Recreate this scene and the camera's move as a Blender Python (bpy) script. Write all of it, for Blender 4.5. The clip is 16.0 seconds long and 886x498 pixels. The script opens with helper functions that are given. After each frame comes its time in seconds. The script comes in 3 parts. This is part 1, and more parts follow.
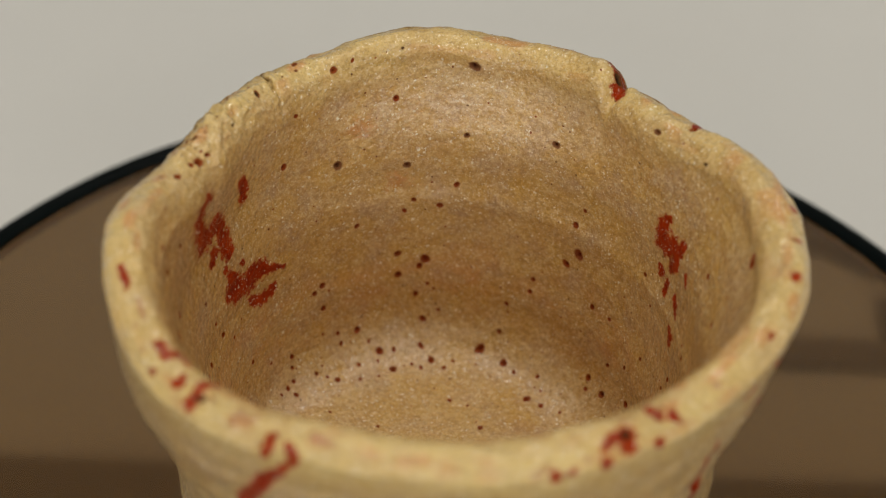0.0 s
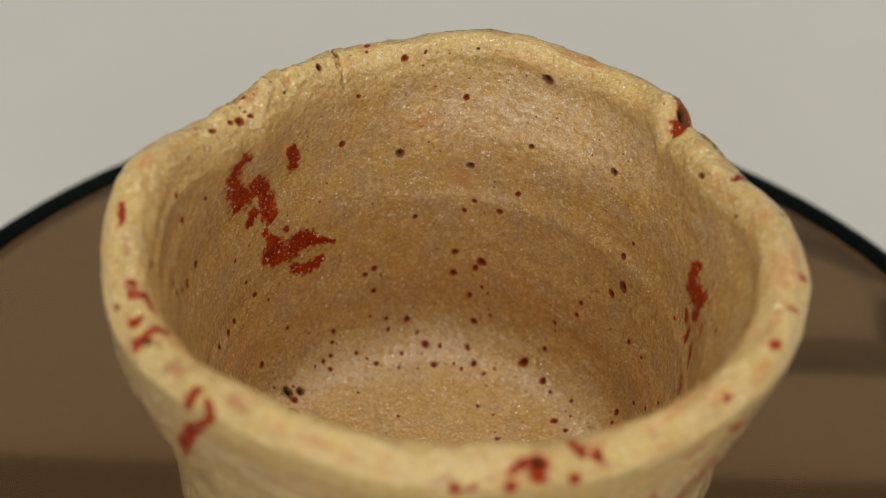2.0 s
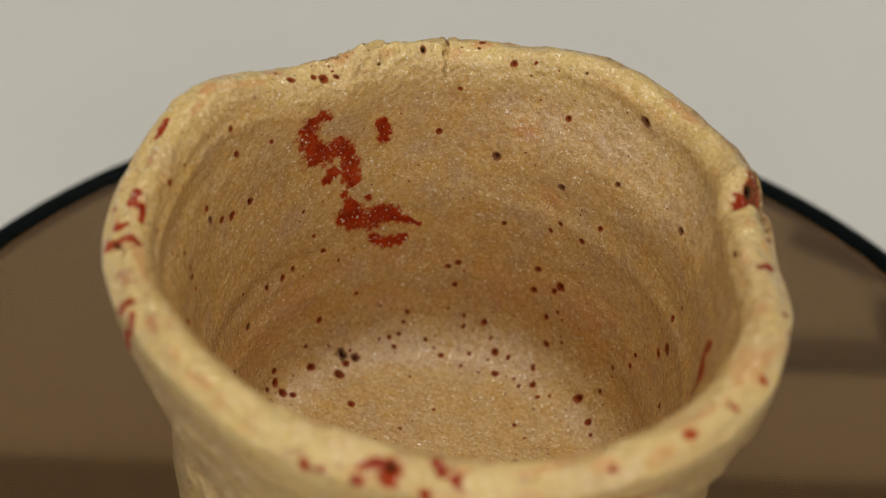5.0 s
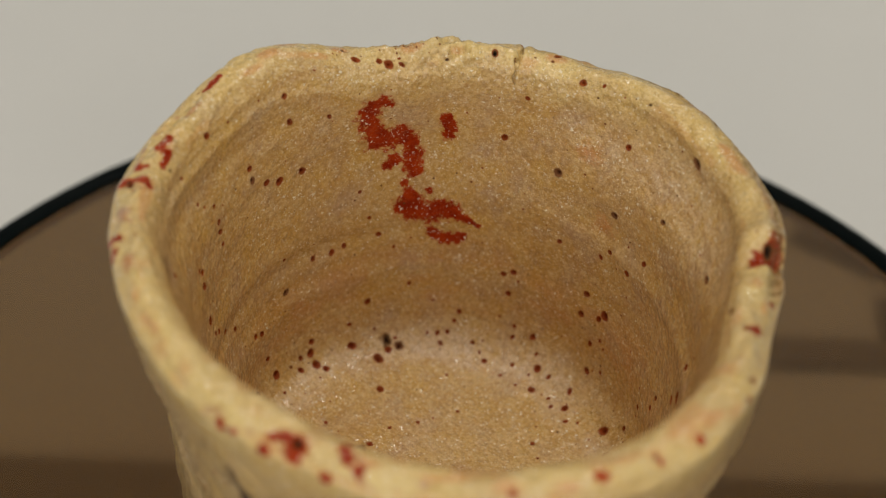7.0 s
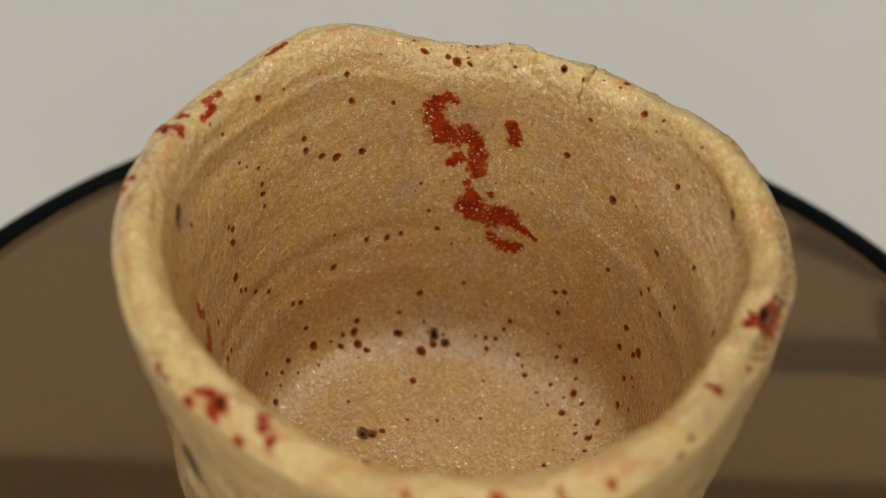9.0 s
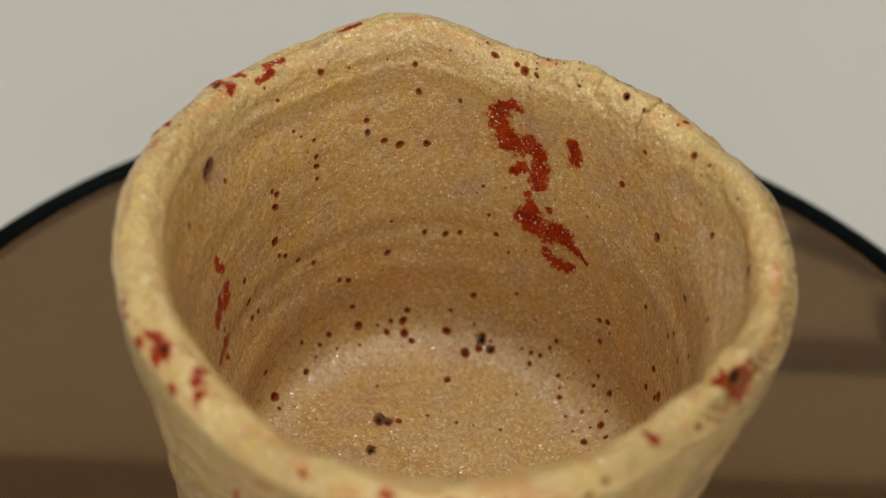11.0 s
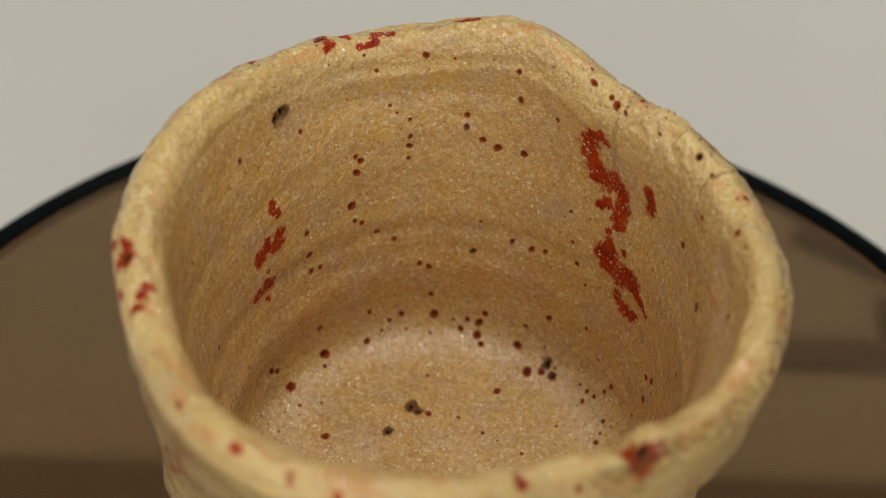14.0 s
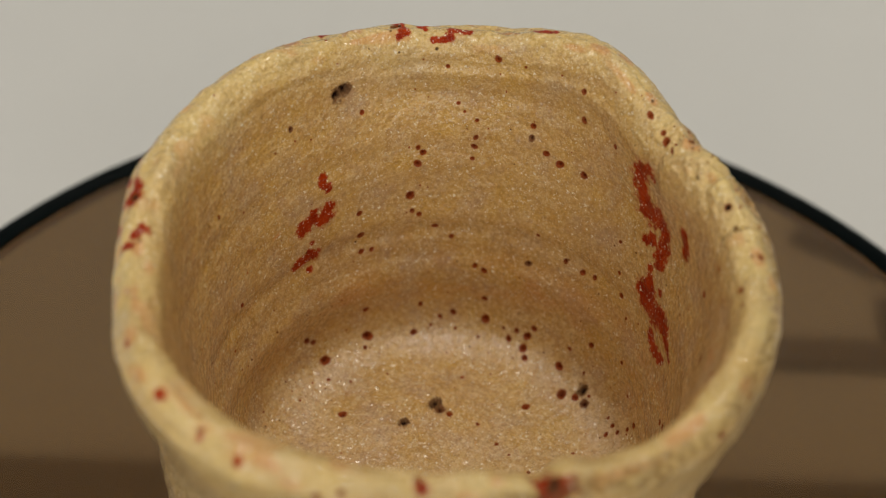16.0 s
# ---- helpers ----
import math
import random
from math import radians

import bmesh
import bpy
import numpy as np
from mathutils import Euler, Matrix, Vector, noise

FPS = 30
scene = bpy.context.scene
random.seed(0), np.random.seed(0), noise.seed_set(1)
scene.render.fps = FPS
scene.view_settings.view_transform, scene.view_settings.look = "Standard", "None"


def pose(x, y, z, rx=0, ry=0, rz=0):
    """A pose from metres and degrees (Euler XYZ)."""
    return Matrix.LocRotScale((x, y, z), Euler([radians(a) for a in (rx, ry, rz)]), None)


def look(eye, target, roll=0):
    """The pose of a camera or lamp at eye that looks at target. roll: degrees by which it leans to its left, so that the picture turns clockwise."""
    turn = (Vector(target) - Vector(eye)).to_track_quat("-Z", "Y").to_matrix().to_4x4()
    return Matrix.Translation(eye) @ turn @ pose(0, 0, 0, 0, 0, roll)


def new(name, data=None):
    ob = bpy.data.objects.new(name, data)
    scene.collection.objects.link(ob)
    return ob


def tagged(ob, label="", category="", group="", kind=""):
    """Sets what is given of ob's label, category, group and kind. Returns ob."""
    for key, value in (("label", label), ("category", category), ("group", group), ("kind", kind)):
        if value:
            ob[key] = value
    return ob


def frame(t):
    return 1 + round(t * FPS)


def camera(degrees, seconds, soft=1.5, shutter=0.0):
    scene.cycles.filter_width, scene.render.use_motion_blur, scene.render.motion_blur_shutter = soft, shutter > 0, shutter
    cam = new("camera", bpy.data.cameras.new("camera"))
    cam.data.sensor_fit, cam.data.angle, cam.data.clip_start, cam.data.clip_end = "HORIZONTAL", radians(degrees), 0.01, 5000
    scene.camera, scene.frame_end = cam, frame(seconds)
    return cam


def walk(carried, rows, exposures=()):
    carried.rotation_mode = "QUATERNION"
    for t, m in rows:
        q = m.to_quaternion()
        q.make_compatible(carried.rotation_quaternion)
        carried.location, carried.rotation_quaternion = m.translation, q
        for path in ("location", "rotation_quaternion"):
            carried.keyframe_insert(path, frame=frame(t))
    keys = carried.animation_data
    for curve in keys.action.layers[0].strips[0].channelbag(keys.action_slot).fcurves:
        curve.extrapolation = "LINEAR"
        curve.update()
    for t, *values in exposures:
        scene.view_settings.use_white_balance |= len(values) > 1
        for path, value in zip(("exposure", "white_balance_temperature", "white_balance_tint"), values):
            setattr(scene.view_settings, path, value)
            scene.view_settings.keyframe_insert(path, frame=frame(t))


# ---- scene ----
# ---- camera: stands still over a turntable ----
EYE = (0.0, -0.2, 0.292)
cam = camera(26.634, 16.0, soft=1.2)
stand = pose(*EYE, 90 - 44.217, 0, 0.081) @ pose(0, 0, 0, 0, 0, 1.686)
walk(cam, [(0, stand), (16, stand)])
cam.data.dof.use_dof = True
cam.data.dof.focus_distance = 0.312
cam.data.dof.aperture_fstop = 11.5

# ---- light: a wide window behind the camera and a ceiling lamp ----
scene.view_settings.exposure = 0.0
world = bpy.data.worlds.new("world")
world.use_nodes = True
scene.world = world
world.node_tree.nodes["Background"].inputs[0].default_value = (0.78, 0.82, 0.9, 1)
world.node_tree.nodes["Background"].inputs[1].default_value = 0.6


def area_lamp(name, eye, target, sx, sy, power, colour):
    lamp = bpy.data.lights.new(name, "AREA")
    lamp.shape, lamp.size, lamp.size_y, lamp.energy, lamp.color = "RECTANGLE", sx, sy, power, colour
    ob = new(name, lamp)
    ob.matrix_basis = look(eye, target)
    return ob


area_lamp("window_light", (-0.1, -1.44, 0.88), (-0.1, 0, 0.6), 2.4, 1.0, 12.3, (1.0, 0.97, 0.92))
area_lamp("ceiling_light", (0.1, 0.2, 2.3), (0.1, 0.2, 0), 0.8, 0.8, 20.5, (1.0, 0.95, 0.86))


# ---- materials ----
def material(name, base=(0.5, 0.5, 0.5), rough=0.5):
    m = bpy.data.materials.new(name)
    m.use_nodes = True
    n, l = m.node_tree.nodes, m.node_tree.links
    b = n["Principled BSDF"]
    b.inputs["Base Color"].default_value = (*base, 1)
    b.inputs["Roughness"].default_value = rough
    return m, n, l, b


def node(n, kind, **inputs):
    x = n.new(kind)
    for key, value in inputs.items():
        x.inputs[key.replace("_", " ")].default_value = value
    return x


def mix(n, l, fac, a, b, kind="MIX"):
    """A colour mix; fac, a and b are sockets or values."""
    x = n.new("ShaderNodeMix")
    x.data_type, x.blend_type = "RGBA", kind
    for slot, v in ((0, fac), (6, a), (7, b)):
        if isinstance(v, bpy.types.NodeSocket):
            l.new(v, x.inputs[slot])
        else:
            x.inputs[slot].default_value = v if slot == 0 else (*v, 1)
    return x.outputs[2]


def ramp(n, l, value, lo, hi):
    x = n.new("ShaderNodeMapRange")
    x.inputs[1].default_value, x.inputs[2].default_value = lo, hi
    l.new(value, x.inputs[0])
    return x.outputs[0]


def grain(n, l, coord, scale, detail=2.0, rough=0.5):
    x = node(n, "ShaderNodeTexNoise", Scale=scale, Detail=detail, Roughness=rough)
    l.new(coord, x.inputs["Vector"])
    return x.outputs["Fac"]


def plain(name, base, rough, scale, vary=0.12, bump_size=0.0003):
    """A painted, papery or moulded surface with mottling at two scales and fine relief."""
    m, n, l, b = material(name, base, rough)
    c = n.new("ShaderNodeTexCoord").outputs["Object"]
    big, fine = grain(n, l, c, scale, 3), grain(n, l, c, scale * 18, 2)
    dark = tuple(v * (1 - vary) for v in base)
    light = tuple(min(1, v * (1 + vary)) for v in base)
    col = mix(n, l, ramp(n, l, big, 0.3, 0.7), dark, light)
    l.new(mix(n, l, 0.25, col, mix(n, l, fine, dark, light)), b.inputs["Base Color"])
    bp = node(n, "ShaderNodeBump", Strength=0.4, Distance=bump_size)
    l.new(fine, bp.inputs["Height"])
    l.new(bp.outputs[0], b.inputs["Normal"])
    return m


def attribute(n, name):
    x = n.new("ShaderNodeAttribute")
    x.attribute_name = name
    return x.outputs["Fac"]


def math_node(n, l, kind, a, b):
    x = n.new("ShaderNodeMath")
    x.operation = kind
    for slot, v in enumerate((a, b)):
        if isinstance(v, bpy.types.NodeSocket):
            l.new(v, x.inputs[slot])
        else:
            x.inputs[slot].default_value = v
    return x.outputs[0]


def crystals(n, l, coord, scale, least, most):
    """Pale crystals in the glaze and painted glints: one small uneven fleck in each cell, of a size of its own."""
    x = node(n, "ShaderNodeTexVoronoi", Scale=scale, Randomness=1.0)
    l.new(coord, x.inputs["Vector"])
    sep = n.new("ShaderNodeSeparateColor")
    l.new(x.outputs["Color"], sep.inputs[0])
    size = n.new("ShaderNodeMapRange")
    size.inputs[3].default_value, size.inputs[4].default_value = least, most
    l.new(sep.outputs[0], size.inputs[0])
    return ramp(n, l, math_node(n, l, "SUBTRACT", size.outputs[0], x.outputs["Distance"]), 0.0, 0.10)


def make_glaze():
    """Milky crackled feldspar glaze over buff clay: pale crystals, pinholes and iron-red strokes, whose fields the mesh carries."""
    m, n, l, b = material("milky_glaze", rough=0.36)
    c = n.new("ShaderNodeTexCoord").outputs["Object"]
    pit, black, red, wash, blush_shade, burnt, maroon, tone, pale = (
        attribute(n, k) for k in ("pit", "black", "red", "wash", "blush_shade", "burnt", "maroon", "tone", "pale"))
    fine = grain(n, l, c, 3000, 1.5, 0.55)
    patch = grain(n, l, c, 150, 4.0, 0.65)
    mid = grain(n, l, c, 420, 3.0, 0.6)
    big = grain(n, l, c, 55, 3.0, 0.6)
    clot = grain(n, l, c, 1300, 3.0, 0.6)
    col = mix(n, l, ramp(n, l, big, 0.3, 0.7), (0.50, 0.268, 0.066), (0.60, 0.362, 0.118))
    col = mix(n, l, ramp(n, l, patch, 0.48, 0.64), col, (0.60, 0.345, 0.075))
    col = mix(n, l, ramp(n, l, patch, 0.48, 0.34), col, (0.50, 0.310, 0.150))
    col = mix(n, l, ramp(n, l, mid, 0.45, 0.8), col, (0.65, 0.42, 0.17))
    # milky glaze, and the painted sheen round the floor's corner
    milk_and_sheen = math_node(n, l, "MULTIPLY", pale, ramp(n, l, grain(n, l, c, 700, 3.0, 0.6), 0.3, 0.65))
    col = mix(n, l, milk_and_sheen, col, (0.72, 0.515, 0.31))
    col = mix(n, l, tone, col, (0.74, 0.535, 0.19))
    # clotted grain, darker in the hollows and milky on the crests
    col = mix(n, l, math_node(n, l, "MULTIPLY", ramp(n, l, clot, 0.50, 0.34), 0.34), col, (0.28, 0.145, 0.045))
    col = mix(n, l, math_node(n, l, "MULTIPLY", ramp(n, l, clot, 0.52, 0.70), 0.5), col, (0.78, 0.585, 0.31))
    col = mix(n, l, math_node(n, l, "MULTIPLY", ramp(n, l, fine, 0.45, 0.30), 0.28), col, (0.27, 0.14, 0.05))
    # orange spots, and the shade painted low on the wall
    col = mix(n, l, blush_shade, col, (0.60, 0.23, 0.06))
    # iron reds, ragged where the glaze has crawled
    torn = math_node(n, l, "ADD", math_node(n, l, "MULTIPLY", grain(n, l, c, 850, 3.0, 0.65), 0.75), math_node(n, l, "MULTIPLY", fine, 0.25))
    torn = math_node(n, l, "SUBTRACT", torn, 0.5)
    rust = mix(n, l, ramp(n, l, mid, 0.35, 0.65), (0.25, 0.014, 0.0010), (0.40, 0.038, 0.0025))
    faint = ramp(n, l, math_node(n, l, "ADD", wash, torn), 0.38, 0.85)
    col = mix(n, l, math_node(n, l, "MULTIPLY", faint, 0.55), col, (0.36, 0.10, 0.04))
    halo = ramp(n, l, math_node(n, l, "ADD", red, math_node(n, l, "MULTIPLY", torn, 1.6)), 0.30, 0.56)
    col = mix(n, l, math_node(n, l, "MULTIPLY", halo, 0.6), col, (0.46, 0.14, 0.025))
    solid = ramp(n, l, math_node(n, l, "ADD", red, math_node(n, l, "MULTIPLY", torn, 1.7)), 0.44, 0.60)
    col = mix(n, l, solid, col, rust)
    stain = ramp(n, l, math_node(n, l, "ADD", maroon, torn), 0.44, 0.62)
    col = mix(n, l, stain, col, (0.055, 0.018, 0.014))
    # pale specks, crystals and glints painted in colour, lie over the strokes too
    glint_powder = math_node(n, l, "MULTIPLY", ramp(n, l, fine, 0.56, 0.70), ramp(n, l, grain(n, l, c, 190, 2), 0.25, 0.6))
    col = mix(n, l, math_node(n, l, "MULTIPLY", glint_powder, math_node(n, l, "SUBTRACT", 0.6, math_node(n, l, "MULTIPLY", solid, 0.5))), col, (0.78, 0.66, 0.42))
    wobble = node(n, "ShaderNodeTexNoise", Scale=2600.0, Detail=1.0)
    l.new(c, wobble.inputs["Vector"])
    shove = n.new("ShaderNodeVectorMath")
    shove.operation = "MULTIPLY_ADD"
    shove.inputs[1].default_value = (0.0007, 0.0007, 0.0007)
    l.new(wobble.outputs["Color"], shove.inputs[0])
    l.new(c, shove.inputs[2])
    bent = shove.outputs[0]
    crystal_glints = math_node(n, l, "MAXIMUM", crystals(n, l, bent, 1100, -0.28, 0.33), crystals(n, l, bent, 2000, -0.22, 0.38))
    crystal_glints = math_node(n, l, "MULTIPLY", crystal_glints, ramp(n, l, grain(n, l, c, 170, 3), 0.25, 0.60))
    col = mix(n, l, math_node(n, l, "MULTIPLY", crystal_glints, 0.9), col, (0.90, 0.81, 0.60))
    soots = crystals(n, l, bent, 620, -0.55, 0.16)
    col = mix(n, l, math_node(n, l, "MULTIPLY", soots, 0.6), col, (0.16, 0.075, 0.03))
    # pinholes: a red-brown ring round a darker throat
    frayed = math_node(n, l, "ADD", pit, math_node(n, l, "MULTIPLY", torn, 0.25))
    ring = mix(n, l, black, (0.23, 0.028, 0.004), (0.15, 0.075, 0.032))
    mouth = ramp(n, l, frayed, 0.36, 0.56)
    col = mix(n, l, math_node(n, l, "MULTIPLY", mouth, 0.92), col, ring)
    core = mix(n, l, black, (0.095, 0.010, 0.002), (0.014, 0.008, 0.006))
    throat = ramp(n, l, math_node(n, l, "ADD", frayed, math_node(n, l, "MULTIPLY", black, 0.08)), 0.70, 1.0)
    col = mix(n, l, throat, col, core)
    char = math_node(n, l, "MULTIPLY", burnt, ramp(n, l, clot, 0.36, 0.56))
    col = mix(n, l, math_node(n, l, "MULTIPLY", char, 0.8), col, (0.13, 0.072, 0.028))
    l.new(col, b.inputs["Base Color"])
    ro = n.new("ShaderNodeMapRange")
    ro.inputs[3].default_value, ro.inputs[4].default_value = 0.20, 0.5
    l.new(mid, ro.inputs[0])
    l.new(ro.outputs[0], b.inputs["Roughness"])
    b1 = node(n, "ShaderNodeBump", Strength=0.35, Distance=0.0002)
    l.new(fine, b1.inputs["Height"])
    b2 = node(n, "ShaderNodeBump", Strength=0.75, Distance=0.0008)
    l.new(mid, b2.inputs["Height"])
    l.new(b1.outputs[0], b2.inputs["Normal"])
    b4 = node(n, "ShaderNodeBump", Strength=0.4, Distance=0.0003)
    l.new(clot, b4.inputs["Height"])
    l.new(b2.outputs[0], b4.inputs["Normal"])
    l.new(b4.outputs[0], b.inputs["Normal"])
    b3 = node(n, "ShaderNodeBump", Strength=1.0, Distance=0.0007)
    l.new(grain(n, l, c, 1000, 1.0, 0.4), b3.inputs["Height"])
    worn = math_node(n, l, "MAXIMUM", math_node(n, l, "MULTIPLY", solid, 0.8), math_node(n, l, "MAXIMUM", mouth, char))
    for name, top in (("Coat Weight", 0.85), ("Specular IOR Level", 0.22)):
        gloss = n.new("ShaderNodeMapRange")
        gloss.inputs[3].default_value, gloss.inputs[4].default_value = top, 0.0
        l.new(worn, gloss.inputs[0])
        l.new(gloss.outputs[0], b.inputs[name])
    b.inputs["Coat Roughness"].default_value = 0.10
    l.new(b3.outputs[0], b.inputs["Coat Normal"])
    return m


def make_smoked_glass():
    m, n, l, b = material("smoked_brown_glass", (0.21, 0.138, 0.074), 0.06)
    b.inputs["Transmission Weight"].default_value = 1.0
    b.inputs["IOR"].default_value = 1.5
    c = n.new("ShaderNodeTexCoord").outputs["Object"]
    l.new(mix(n, l, grain(n, l, c, 14, 3), (0.232, 0.142, 0.064), (0.258, 0.160, 0.074)), b.inputs["Base Color"])
    return m


GLAZE = make_glaze()
GLASS = make_smoked_glass()
EDGE = plain("dark_green_glass_edge", (0.0012, 0.003, 0.003), 0.3, 60, 0.1, 0.00001)
PAPER = plain("grey_white_table", (0.66, 0.65, 0.62), 0.7, 9, 0.03)
WALL = plain("white_wall_paint", (0.70, 0.69, 0.66), 0.8, 4, 0.04)
FLOORING = plain("grey_floor", (0.30, 0.28, 0.25), 0.6, 6, 0.15)
UNDER_GLASS = plain("brown_reflection_tone", (0.30, 0.255, 0.19), 0.5, 8)
EDGE.node_tree.nodes["Principled BSDF"].inputs["Specular IOR Level"].default_value = 0.05


# ---- building blocks ----
def part(name, bm, mat, parent=None, label="", smooth=False):
    """Links a bmesh as one mesh object under a thing or a part."""
    me = bpy.data.meshes.new(name)
    bm.to_mesh(me)
    bm.free()
    me.materials.append(mat)
    if smooth:
        for f in me.polygons:
            f.use_smooth = True
    ob = new(name, me)
    ob.parent = parent
    return tagged(ob, label=label)


def box(x0, y0, z0, x1, y1, z1, bevel=0.0):
    bm = bmesh.new()
    bmesh.ops.create_cube(bm, size=1, matrix=Matrix.LocRotScale(((x0 + x1) / 2, (y0 + y1) / 2, (z0 + z1) / 2), None, (x1 - x0, y1 - y0, z1 - z0)))
    if bevel:
        bmesh.ops.bevel(bm, geom=bm.edges[:], offset=bevel, segments=2, affect="EDGES", profile=0.5)
    return bm


def lathe(section, turns=128, first=0.0, last=360.0):
    """A solid or sheet turned from a section of (r, z); a part turn leaves it open."""
    bm = bmesh.new()
    full = last - first >= 360
    n = turns if full else turns + 1
    rings = []
    for i in range(n):
        a = radians(first + (last - first) * i / turns)
        rings.append([bm.verts.new((r * math.cos(a), r * math.sin(a), z)) for r, z in section])
    for i in range(turns):
        p, q = rings[i], rings[(i + 1) % n]
        for k in range(len(section)):
            j = (k + 1) % len(section)
            bm.faces.new((p[k], q[k], q[j], p[j]))
    if not full:
        bm.faces.new(rings[0][::-1])
        bm.faces.new(rings[-1])
    bmesh.ops.remove_doubles(bm, verts=bm.verts[:], dist=1e-6)
    bmesh.ops.recalc_face_normals(bm, faces=bm.faces[:])
    return bm


# ---- the room ----
X0, X1, Y0, Y1, ZF, ZC = -1.8, 1.8, -1.45, 1.9, -0.81, 2.35
tagged(part("floor", box(X0 - 0.1, Y0 - 0.1, ZF - 0.1, X1 + 0.1, Y1 + 0.1, ZF), FLOORING), "plain grey floor of the room", "floor", kind="structure")
tagged(part("ceiling", box(X0 - 0.1, Y0 - 0.1, ZC, X1 + 0.1, Y1 + 0.1, ZC + 0.1), WALL), "plain white ceiling of the room", "ceiling", kind="structure")
tagged(part("wall_north", box(X0, Y1, ZF, X1, Y1 + 0.1, ZC), WALL), "plain off-white painted wall behind the table", "wall", kind="structure")
tagged(part("wall_west", box(X0 - 0.1, Y0, ZF, X0, Y1, ZC), WALL), "plain off-white painted side wall", "wall", kind="structure")
tagged(part("wall_east", box(X1, Y0, ZF, X1 + 0.1, Y1, ZC), WALL), "plain off-white painted side wall", "wall", kind="structure")


def window_wall():
    """The wall behind the camera, with the window's opening through it."""
    xa, xb, za, zb = -1.32, 1.12, 0.36, 1.40
    bm = bmesh.new()
    for x0, z0, x1, z1 in ((X0, ZF, X1, za), (X0, zb, X1, ZC), (X0, za, xa, zb), (xb, za, X1, zb)):
        other = box(x0, Y0 - 0.1, z0, x1, Y0, z1)
        me = bpy.data.meshes.new("piece")
        other.to_mesh(me)
        other.free()
        bm.from_mesh(me)
        bpy.data.meshes.remove(me)
    return bm


tagged(part("wall_south", window_wall(), WALL), "plain off-white wall with a wide window opening", "wall", kind="structure")


def table():
    top = new("table")
    tagged(top, "plain grey-white table under the glass turntable", "table")
    part("tabletop", box(-0.9, -0.75, -0.10, 0.9, 1.2, -0.07, 0.004), PAPER, top)
    for x in (-0.84, 0.84):
        for y in (-0.69, 1.14):
            part("leg", box(x - 0.03, y - 0.03, ZF, x + 0.03, y + 0.03, -0.10, 0.003), PAPER, top)


table()

DISC_Z = 0.030
DISC_R = 0.1152


def turntable():
    """A round plate of smoked glass that turns with the cup on it."""
    t = new("glass_turntable")
    t.matrix_basis = pose(0, 0, DISC_Z)
    tagged(t, "round smoked brown glass turntable plate with a dark edge", "turntable")
    disc = part("glass_plate", lathe([(0, 0), (DISC_R - 0.0053, 0), (DISC_R - 0.0053, -0.004), (0, -0.004)], 192), GLASS, t, "smoked brown glass plate")
    disc.visible_shadow = False
    r = DISC_R
    part("edge_band", lathe([(r - 0.0052, 0.0004), (r - 0.001, 0.0004), (r, -0.0006), (r, -0.0034), (r - 0.001, -0.0044), (r - 0.0052, -0.0044)], 192),
         EDGE, t, "polished edge, almost black-green", True)
    return t


def under_glass_shapes():
    """An added still hub, and flat brown shapes for the glass's dark reflections."""
    t = new("under_glass_shapes")
    tagged(t, "added hub and flat brown shapes standing in for dark reflections in the glass", "turntable base")
    part("hub", lathe([(0, 0.0255), (0.03, 0.0255), (0.03, 0.02), (0.012, 0.018), (0.012, -0.06), (0.02, -0.066), (0, -0.066)], 64), UNDER_GLASS, t)
    z0, z1 = -0.07, -0.066
    # flat brown pieces laid where the glass shows dark reflected bands
    part("reflection_plate", box(-0.19, -0.2, z0, 0.19, 0.0895, z1, 0.001), UNDER_GLASS, t)
    part("reflection_bar", box(0.03, 0.1285, z0, 0.1215, 0.1372, z1, 0.001), UNDER_GLASS, t)
    part("reflection_side", box(0.1165, 0.1374, z0, 0.1215, 0.1545, z1, 0.001), UNDER_GLASS, t)
    part("reflection_arc", lathe([(0.2005, z1), (0.2055, z1), (0.2055, z0), (0.2005, z0)], 24, 54.0, 61.5), UNDER_GLASS, t)
    return t


TABLE_DISC = turntable()
under_glass_shapes()

# ---- cup shape: radii and heights in cup units of 0.2 m, heights below the lens ----
UNIT = 0.2
TAU = 2 * math.pi
RIM_R = [2312, 73, 36, 12, 42, 43, -64, 40, 13, 19, -12, 11, 5, -10, -1, -1, 2, -9, -1]
RIM_Z = [-9673, -34, -98, 14, 9, 11, 22, 54, 3, -4, -9, 8, 7, -8, -16, -4, 11, -24, -1]


def harmonics(coefs, phi):
    """A mean and pairs of cosine and sine waves, in ten-thousandths."""
    out = np.full_like(phi, coefs[0] / 1e4)
    for k in range(1, (len(coefs) + 1) // 2):
        out += (coefs[2 * k - 1] * np.cos(k * phi) + coefs[2 * k] * np.sin(k * phi)) / 1e4
    return out


def bump(phi, centre, width):
    """A smooth hump round the rim, in degrees."""
    d = (np.degrees(phi) - centre + 180) % 360 - 180
    return np.exp(-(d / width) ** 2)


def lattice(u, v, nu, nv, seed):
    """Smooth random relief on the wall, periodic round it; u and v run 0 to 1."""
    g = np.random.RandomState(seed).rand(nv + 2, nu)
    x, y = u * nu, np.clip(v, 0, 1) * nv
    i, j = np.floor(x).astype(int), np.minimum(np.floor(y).astype(int), nv)
    fx, fy = x - i, y - j
    fx, fy = fx * fx * (3 - 2 * fx), fy * fy * (3 - 2 * fy)
    i0, i1, j1 = i % nu, (i + 1) % nu, np.minimum(j + 1, nv + 1)
    a = g[j, i0] * (1 - fx) + g[j, i1] * fx
    b = g[j1, i0] * (1 - fx) + g[j1, i1] * fx
    return a * (1 - fy) + b * fy - 0.5


